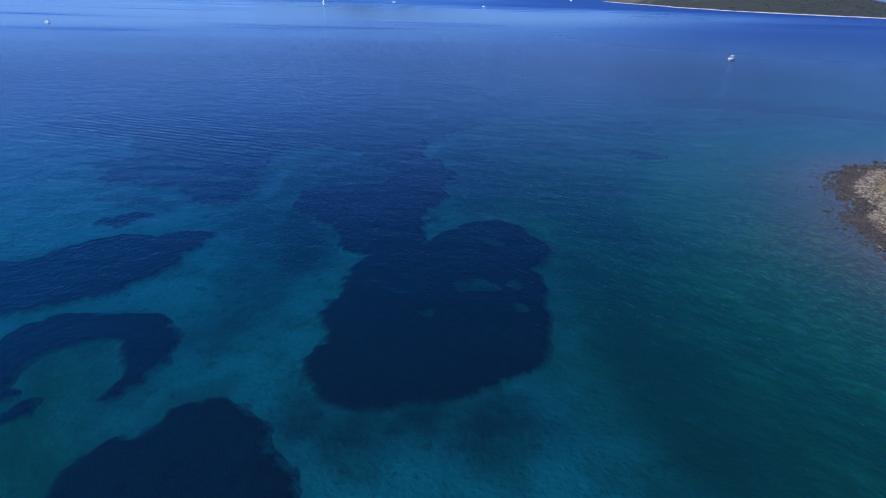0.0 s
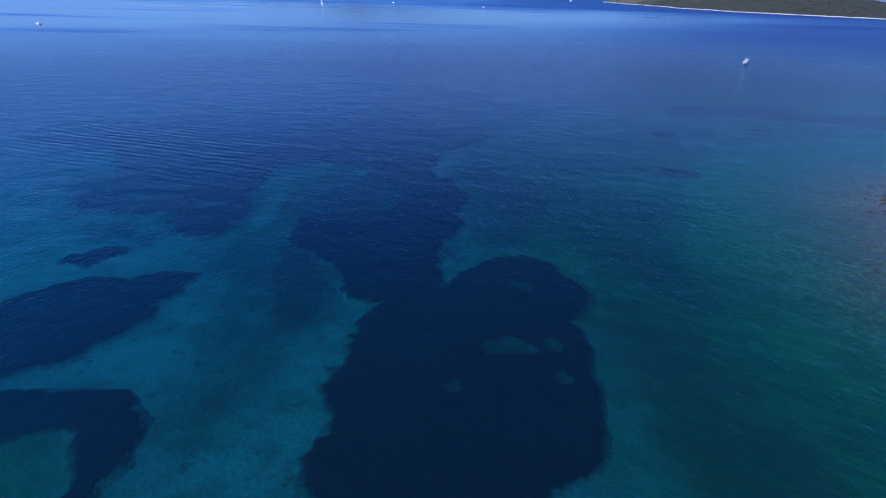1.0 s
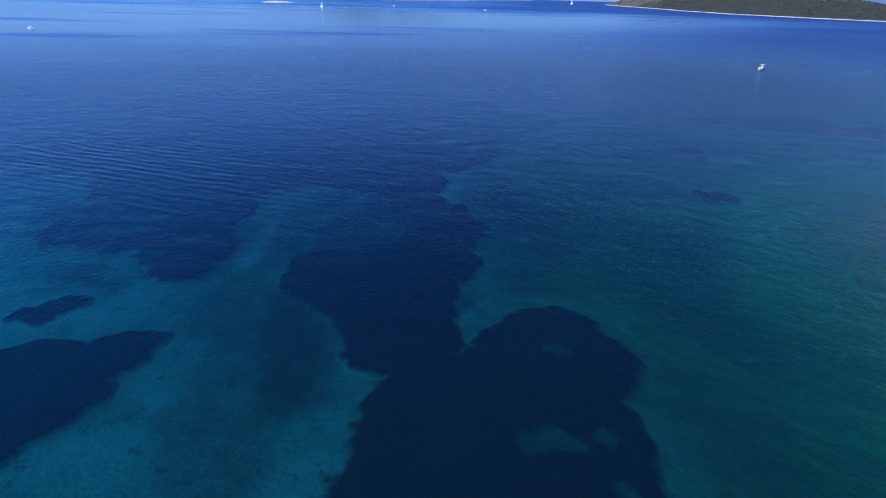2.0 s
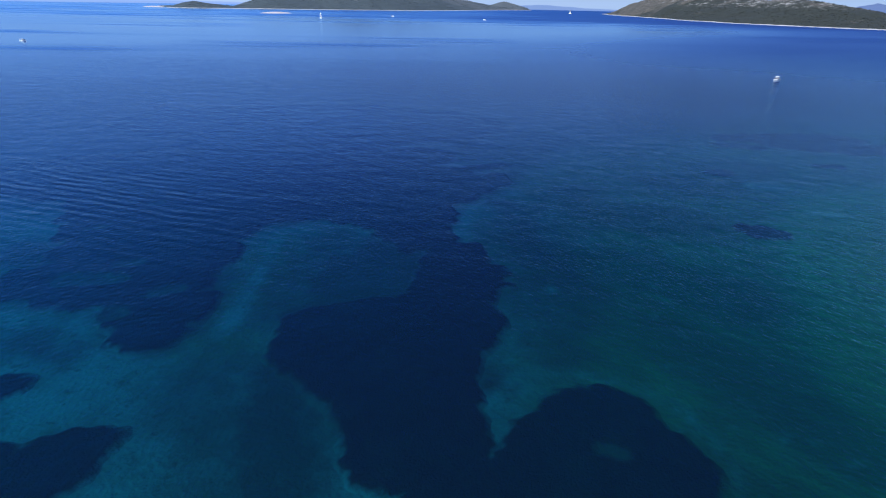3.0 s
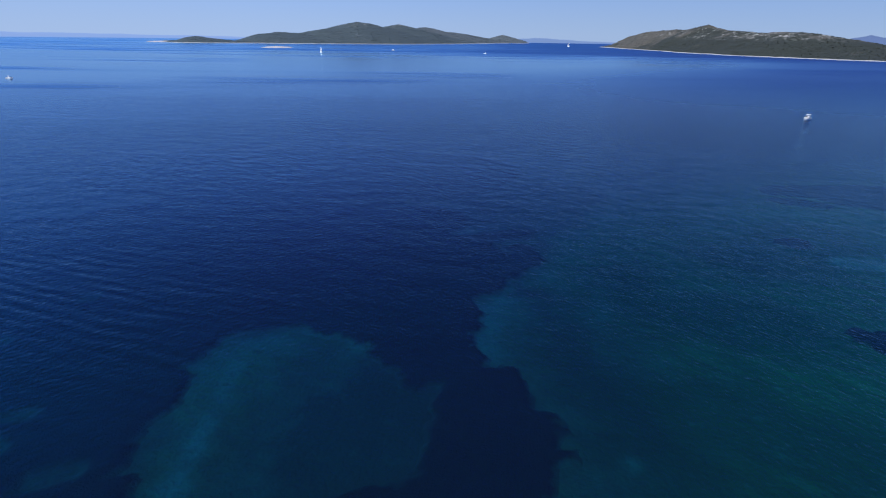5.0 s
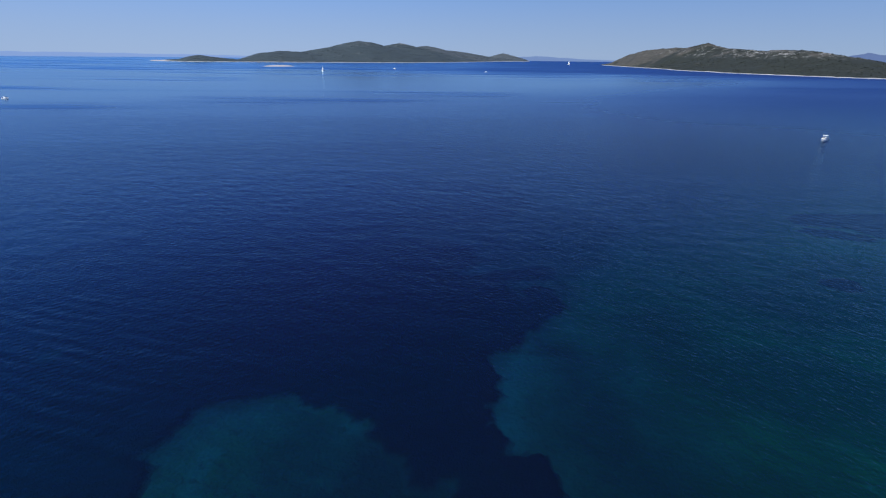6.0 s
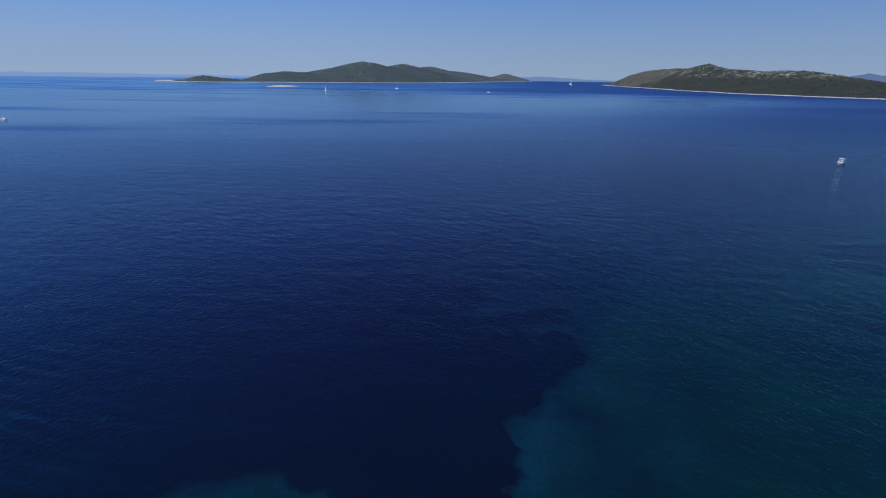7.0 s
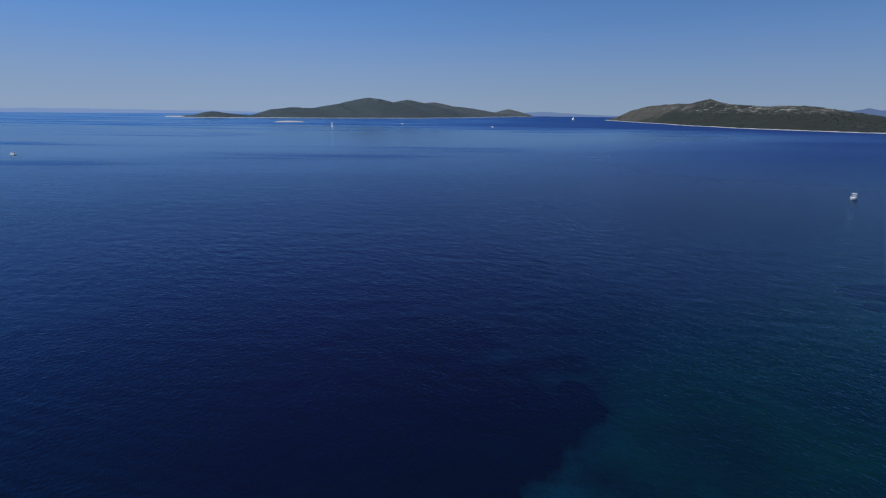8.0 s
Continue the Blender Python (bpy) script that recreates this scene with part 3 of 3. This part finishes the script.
sea = new("water", mesh_of("water", sea_v, sea_f, WATER))
tagged(sea, "calm clear blue sea with fine ripples", "sea", kind="structure")
give(sea, "depth", np.clip(depth(sea_v[:, 0], sea_v[:, 1]), 0, 40))
# lanes of ruffled water: beyond the slick, and a few across it
LANES = [[(-270, 660, 45), (-175, 670, 75), (-104, 690, 80), (15, 720, 45)], [(437, 925, 35), (520, 940, 65), (630, 950, 70), (850, 960, 70)], [(400, 1225, 20), (470, 1235, 30)],
         [(-158, 1206, 22), (-94, 1196, 22)], [(203, 1370, 22), (307, 1367, 22)], [(-640, 930, 30), (-480, 1010, 45), (-400, 1060, 30)], [(-700, 700, 25), (-560, 760, 35)], [(-420, 520, 20), (-330, 540, 30)],
         [(560, 1560, 50), (720, 1330, 90), (860, 1150, 100), (1000, 960, 100)]]
edge = np.interp(sea_v[:, 0], [-950, -650, -500, -190, 95, 316, 460, 700, 1000], [1180, 1277, 1328, 1354, 1338, 1402, 1330, 1250, 1100])
beyond = np.interp(sea_v[:, 0], [-900, -200, 400, 800], [0.4, 0.55, 0.8, 1.0])
lanes = smooth(-90, 60, inside(LANES, sea_v[:, 0], sea_v[:, 1] + 40 * fbm(sea_v[:, 0], sea_v[:, 1], 180, 3, 41))) * 0.46
give(sea, "breeze", np.maximum(smooth(-450, 500, sea_v[:, 1] - edge + 70 * fbm(sea_v[:, 0], sea_v[:, 1] * 3, 240, 3, 43)) * beyond, lanes))


# ---- stones and bushes: many small lumps in one mesh ----
def lumps(name, xyz, sizes, flatness, material, seed):
    rng = np.random.default_rng(seed)
    bm = bmesh.new()
    bmesh.ops.create_icosphere(bm, subdivisions=1, radius=1)
    base = np.array([v.co[:] for v in bm.verts])
    faces = np.array([[v.index for v in f.verts] for f in bm.faces])
    bm.free()
    count, k = len(xyz), len(base)
    shape = base[None] * (1 + rng.uniform(-0.28, 0.28, (count, k, 1))) * rng.uniform(0.7, 1.3, (count, 1, 3))
    shape[..., 2] *= flatness
    a = rng.uniform(0, math.tau, count)
    x = shape[..., 0] * np.cos(a)[:, None] - shape[..., 1] * np.sin(a)[:, None]
    y = shape[..., 0] * np.sin(a)[:, None] + shape[..., 1] * np.cos(a)[:, None]
    v = np.stack((x, y, shape[..., 2]), -1) * sizes[:, None, None] + xyz[:, None]
    f = faces[None] + (np.arange(count) * k)[:, None, None]
    return new(name, mesh_of(name, v.reshape(-1, 3), f.reshape(-1, 3), material, flat=True))


# ---- the near islet ----
def islet_height(x, y):
    s = shallows(x, y)
    return np.where(s > 0, 3.4 * (1 - np.exp(-np.clip(s, 0, 99) / 16)), 0.16 * s) + 0.22 * fbm(x, y, 3.5, 4, 12)


islet = sheet("islet", np.arange(70, 215, 0.8), np.arange(35, 175, 0.8), islet_height, ISLET_GROUND, lambda x, y, z: shallows(x, y) > -5)
tagged(islet, "low stony islet with dry grass and a pebble shore", "islet", kind="structure")

rng = np.random.default_rng(5)
sx, sy = rng.uniform(80, 160, 150000), rng.uniform(50, 170, 150000)
s = shallows(sx, sy)
chance = np.where(s > 0, np.exp(-(s / 4.6) ** 2), np.exp(s / 1.9))
sel = rng.uniform(0, 1, len(s)) < chance * 0.8
sx, sy = sx[sel], sy[sel]
size = 0.16 + 0.50 * rng.beta(1.2, 4.0, len(sx))
stones = lumps("shore_stones", np.stack((sx, sy, np.maximum(islet_height(sx, sy), -depth(sx, sy)) + size * 0.3), -1), size, 0.7, STONE, 6)
tagged(stones, "grey-brown and pale stones along the islet's waterline", "stones", kind="stuff")


# ---- hills of the islands ----
def ridged(nodes, x, y, seed, rough):
    """Height over a chain of ridge nodes (x, y, height, half width)."""
    best = np.full(np.shape(x), -8.0)
    for a, b in zip(nodes, nodes[1:]):
        dx, dy = b[0] - a[0], b[1] - a[1]
        u = np.clip(((x - a[0]) * dx + (y - a[1]) * dy) / (dx * dx + dy * dy), 0, 1)
        h, w = a[2] + (b[2] - a[2]) * u, a[3] + (b[3] - a[3]) * u
        r = np.hypot(x - a[0] - u * dx, y - a[1] - u * dy) / w
        best = np.maximum(best, h * np.where(r < 1, 0.75 * (1 - r) + 0.25 * np.cos(np.clip(r, 0, 1) * math.pi / 2), -(r - 1) * 0.6))
    return best + rough * fbm(x, y, 110, 4, seed) * smooth(0, 20, best) + np.clip(best, -3, 2) * 0.3


def island(name, chains, box, cell, material, seed, label, rough=7.0, bushes=5000, bush=(1.2, 2.8), leaves=None, bald_from=1e5):
    def level(x, y):
        wx, wy = x + 30 * fbm(x, y, 160, 3, seed + 4), y + 30 * fbm(x, y, 160, 3, seed + 8)
        return np.max([ridged(c, wx, wy, seed, rough) for c in chains], 0) + 1.2 * fbm(x, y, 14, 3, seed + 2)
    x0, x1, y0, y1 = box
    thing = new(name)
    thing.location = ((x0 + x1) / 2, (y0 + y1) / 2, 0)
    tagged(thing, label, "island")
    land = sheet("hillside", np.arange(x0, x1, cell), np.arange(y0, y1, cell), level, material, lambda x, y, z: z > -2.5)
    r = np.random.default_rng(seed)
    bx, by = r.uniform(x0, x1, bushes * 6), r.uniform(y0, y1, bushes * 6)
    bz = level(bx, by)
    ok = (bz > 4.5) & (by < bald_from) & (fbm(bx, by, 90, 3, seed + 6) > -0.25)
    bx, by, bz = bx[ok][:bushes], by[ok][:bushes], bz[ok][:bushes]
    sizes = r.uniform(*bush, len(bx))
    made = [land]
    if leaves:
        made.append(tagged(lumps("scrub", np.stack((bx, by, bz + sizes * 0.1), -1), sizes, 0.38, leaves, seed + 1), "dark green maquis bushes", kind="stuff"))
    for ob in made:
        ob.parent = thing
        ob.matrix_parent_inverse = Matrix.Translation(thing.location).inverted()
    return thing


SCRUB = make_stone("maquis_leaves", (0.027, 0.033, 0.023), (0.020, 0.025, 0.017), (0.03, 0.03, 0.02))
# scrub lightened and blued to carry the same painted haze
SCRUB_MID = make_stone("haze_tinted_maquis_leaves", (0.050, 0.070, 0.075), (0.040, 0.058, 0.062), (0.03, 0.03, 0.02))
island("green_island", [
    [(820, 3060, 10.7, 60), (850, 2945, 46.9, 85), (880, 2830, 66.2, 110), (908, 2735, 74.5, 130), (935, 2640, 83.8, 150), (969, 2515, 80, 175), (1003, 2390, 98.7, 200), (1032, 2270, 79.3, 228),
     (1060, 2150, 73.3, 255), (1085, 2020, 67.9, 270), (1110, 1890, 68, 285), (1170, 1795, 52, 292), (1230, 1700, 30, 300), (1420, 1450, 34, 280), (1700, 1250, 40, 260)]],
    (650, 1900, 1000, 3250), 9, HILL_EAST, 61, "long dark green island with limestone crest and pale rocky shore", leaves=SCRUB, bald_from=2480)
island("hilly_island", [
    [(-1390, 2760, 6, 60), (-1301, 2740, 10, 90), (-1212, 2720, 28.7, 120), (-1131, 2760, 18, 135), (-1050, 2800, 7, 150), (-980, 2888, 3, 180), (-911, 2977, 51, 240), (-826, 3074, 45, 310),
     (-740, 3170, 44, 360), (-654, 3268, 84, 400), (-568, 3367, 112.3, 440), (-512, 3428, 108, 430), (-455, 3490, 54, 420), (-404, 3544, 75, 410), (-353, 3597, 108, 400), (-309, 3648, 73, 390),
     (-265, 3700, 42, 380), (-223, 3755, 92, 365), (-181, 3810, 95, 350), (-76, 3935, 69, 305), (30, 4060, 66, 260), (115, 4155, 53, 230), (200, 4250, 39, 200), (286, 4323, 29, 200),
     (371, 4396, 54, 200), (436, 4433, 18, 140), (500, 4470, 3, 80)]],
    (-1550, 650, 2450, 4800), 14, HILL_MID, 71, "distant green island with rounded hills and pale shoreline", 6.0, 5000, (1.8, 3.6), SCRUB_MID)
PALE_ROCK = plain("pale_pink_rock", (0.56, 0.49, 0.46), 0.9, 0, 0.4, 6)
island("rock_shoal", [[(-632, 1935, 2.6, 22), (-600, 1955, 4.2, 26), (-565, 1975, 2.4, 20)]], (-680, -520, 1880, 2030), 3,
       PALE_ROCK, 81, "low bare pale rock islet awash in the sea", 0.6, 1)
island("rock_point", [[(-1440, 2735, 2.6, 20), (-1385, 2732, 4.6, 26), (-1320, 2712, 3.4, 22)]], (-1510, -1260, 2660, 2790), 4,
       PALE_ROCK, 83, "bare pale rock point beside the hilly island", 0.6, 1)


def far_ridge(name, nodes, material, seed, label):
    """A hazy range on the horizon: (bearing in degrees from the y axis to the east, height)."""
    fine = np.linspace(nodes[0][0], nodes[-1][0], 160)
    high = np.interp(fine, [n[0] for n in nodes], [n[1] for n in nodes])
    high = np.maximum(high * (1 + 0.16 * fbm(fine * 100, 0 * fine, 130, 4, seed)), 0) + 0.3
    a = np.radians(fine)
    rows = []
    for dist, k in ((4740, 0.0), (4790, 0.6), (4830, 1.0), (4880, 0.0)):
        rows.append(np.stack((dist * np.sin(a), 110 + dist * np.cos(a), high * k - 0.2), -1))
    n = len(fine)
    v = np.concatenate(rows)
    i = np.arange(3 * n).reshape(3, n)[:, :-1].reshape(-1)
    ob = new(name, mesh_of(name, v, np.stack((i, i + 1, i + n + 1, i + n), -1), material))
    return tagged(ob, label, "distant coast", kind="structure")


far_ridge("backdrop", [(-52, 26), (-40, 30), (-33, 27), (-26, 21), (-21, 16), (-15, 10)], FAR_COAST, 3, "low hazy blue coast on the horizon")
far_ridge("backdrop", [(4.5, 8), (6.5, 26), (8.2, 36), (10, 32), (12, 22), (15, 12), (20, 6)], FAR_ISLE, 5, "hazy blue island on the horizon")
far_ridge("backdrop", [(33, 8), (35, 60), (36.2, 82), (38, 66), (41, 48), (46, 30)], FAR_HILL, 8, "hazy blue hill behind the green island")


# ---- boats ----
def hull_shape(length, beam, free, draft, fine=2.2):
    """A boat's hull along x, bow at +x, with its deck; waterline at z = 0."""
    bm = bmesh.new()
    rings = []
    for i in range(15):
        u = i / 14
        half = beam / 2 * (0.86 + 0.14 * min(1, u * 3)) * max(0.02, 1 - max(0, (u - 0.45) / 0.55) ** fine)
        top = free * (1 + 0.35 * u * u)
        keel = -draft * (1 - max(0, (u - 0.6) / 0.4) ** 2)
        x = -length / 2 + length * u
        rake = 0.06 * length * max(0, (u - 0.7) / 0.3)
        ring = [(x + rake, -half, top), (x, -half * 0.93, 0.05), (x - rake * 0.3, -half * 0.5, keel * 0.7), (x - rake * 0.5, 0, keel),
                (x - rake * 0.3, half * 0.5, keel * 0.7), (x, half * 0.93, 0.05), (x + rake, half, top), (x + rake, 0, top + 0.05)]
        rings.append([bm.verts.new(p) for p in ring])
    for a, b in zip(rings, rings[1:]):
        for j in range(8):
            bm.faces.new((a[j], a[(j + 1) % 8], b[(j + 1) % 8], b[j]))
    bm.faces.new(rings[0]), bm.faces.new(rings[-1])
    return bm


def block(size, at, taper=(1, 1), shift=0.0, bevel=0.05):
    """A box with a narrowed top and rounded edges."""
    bm = bmesh.new()
    bmesh.ops.create_cube(bm, size=1)
    for v in bm.verts:
        k = v.co.z > 0
        v.co = Vector((v.co.x * size[0] * (taper[0] if k else 1) + (shift if k else 0), v.co.y * size[1] * (taper[1] if k else 1), v.co.z * size[2])) + Vector(at)
    if bevel:
        bmesh.ops.bevel(bm, geom=bm.edges[:], offset=bevel, segments=2, affect="EDGES")
    return bm


def pole(a, b, radius, sides=8):
    bm = bmesh.new()
    a, b = Vector(a), Vector(b)
    m = Matrix.Translation((a + b) / 2) @ (b - a).to_track_quat("Z", "Y").to_matrix().to_4x4()
    bmesh.ops.create_cone(bm, cap_ends=True, segments=sides, radius1=radius, radius2=radius * 0.8, depth=(b - a).length, matrix=m)
    return bm


def cloth(corners, belly, thick=0.03, cuts=8):
    """A three-cornered sail with a belly."""
    bm = bmesh.new()
    a, b, c = (Vector(p) for p in corners)
    out = (b - a).cross(c - a).normalized()
    grid = {}
    for i in range(cuts + 1):
        for j in range(cuts + 1 - i):
            u, v = i / cuts, j / cuts
            w = 1 - u - v
            grid[i, j] = bm.verts.new(a * w + b * u + c * v + out * belly * 9 * u * v * w + out * belly * 2 * v * w)
    for i in range(cuts):
        for j in range(cuts - i):
            bm.faces.new((grid[i, j], grid[i + 1, j], grid[i, j + 1]))
            if j < cuts - i - 1:
                bm.faces.new((grid[i + 1, j], grid[i + 1, j + 1], grid[i, j + 1]))
    bmesh.ops.solidify(bm, geom=bm.faces[:], thickness=thick)
    return bm


def motor_cruiser(x, y, heading, size, label):
    boat = new("motorboat")
    boat.matrix_world = pose(x, y, 0, 0, 0, heading)
    boat.scale = (size, size, size)
    tagged(boat, label, "boat")
    hull = part("hull", hull_shape(6.6, 2.4, 0.75, 0.35), GELCOAT, boat)
    part("rubbing_strake", block((6.0, 2.44, 0.07), (-0.3, 0, 0.66), bevel=0.02), NAVY, hull, "blue rubbing strake")
    part("cabin", block((2.5, 1.9, 0.95), (0.4, 0, 1.25), (0.72, 0.82), -0.2, 0.1), GELCOAT, boat)
    part("windscreen", block((0.08, 1.6, 0.5), (1.48, 0, 1.45), (1, 0.85), -0.25, 0.02), DARK, boat, "tinted windscreen")
    for side in (-1, 1):
        part("side_window", block((1.3, 0.05, 0.34), (0.3, side * 0.9, 1.4), (0.85, 1), -0.1, 0.015), DARK, boat, "tinted side window")
    part("foredeck_hatch", block((0.5, 0.5, 0.06), (2.0, 0, 0.98), bevel=0.02), DARK, boat)
    part("cockpit_sole", block((2.0, 1.7, 0.06), (-1.9, 0, 0.8), bevel=0.01), TEAK, boat, "teak cockpit floor")
    part("stern_bench", block((0.55, 1.7, 0.4), (-2.75, 0, 0.98), bevel=0.06), CANVAS, boat)
    part("sun_roof", block((2.3, 1.95, 0.09), (-0.9, 0, 2.28), (0.94, 0.94), 0, 0.035), CANVAS, boat, "white canvas sun roof")
    for px in (-1.9, 0.1):
        for side in (-1, 1):
            part("roof_post", pole((px, side * 0.88, 0.85), (px, side * 0.88, 2.26), 0.03), STEEL, boat)
    motor = part("outboard_motor", block((0.5, 0.42, 0.75), (-3.5, 0, 0.75), (0.8, 0.8), -0.05, 0.08), BLACK, boat, "black outboard motor")
    part("motor_leg", block((0.2, 0.16, 0.9), (-3.5, 0, 0.0), bevel=0.03), BLACK, motor)
    for side in (-1, 1):
        part("bow_rail", pole((0.9, side * 1.08, 1.35), (3.3, side * 0.12, 1.55), 0.022), STEEL, boat)
        for px, py, top in ((1.0, 1.07, 1.36), (1.9, 0.78, 1.43), (2.7, 0.4, 1.5)):
            part("rail_post", pole((px, side * py, 0.85), (px, side * py, top), 0.018), STEEL, boat)
    return boat


def sail_yacht(x, y, heading, size, label, sails=True):
    boat = new("sailboat")
    boat.matrix_world = pose(x, y, 0, 0, 0, heading)
    boat.scale = (size, size, size)
    tagged(boat, label, "boat")
    part("hull", hull_shape(10.5, 3.2, 1.0, 0.5, 2.0), GELCOAT, boat)
    part("coachroof", block((4.2, 2.0, 0.55), (0.5, 0, 1.35), (0.8, 0.8), -0.1, 0.12), GELCOAT, boat)
    part("mast", pole((0.9, 0, 1.0), (0.9, 0, 14.6), 0.1), STEEL, boat, "aluminium mast")
    part("boom", pole((0.8, 0, 2.2), (-3.6, 0.3, 2.3), 0.07), STEEL, boat)
    part("spray_hood", block((1.2, 2.0, 0.8), (-2.0, 0, 1.6), (0.6, 0.85), 0.2, 0.12), NAVY, boat, "dark blue spray hood")
    if sails:
        part("mainsail", cloth(((0.75, 0, 2.4), (-3.6, 0.3, 2.45), (0.75, 0, 14.2)), 0.35), SAIL, boat)
        part("jib", cloth(((4.9, 0, 1.5), (0.6, 0.8, 2.0), (1.05, 0, 13.2)), 0.4), SAIL, boat)
    else:
        part("furled_sail", pole((0.6, 0, 2.45), (-3.5, 0.3, 2.5), 0.16), CANVAS, boat)
    return boat


motor_cruiser(204.0, 411.5, 222, 1.28, "white cabin motorboat with sun roof at anchor")
motor_cruiser(-447, 614, 355, 1.0, "small white motorboat under way on the open water")
sail_yacht(-355, 1540, 138, 1.0, "white sailing yacht with both sails set")
motor_cruiser(-197, 1825, 150, 1.7, "white motor yacht far out on the water")
sail_yacht(78, 1630, 165, 0.8, "small white sailing boat with bare mast", False)
sail_yacht(600, 3050, 150, 1.4, "far white sailing yacht with sails set")
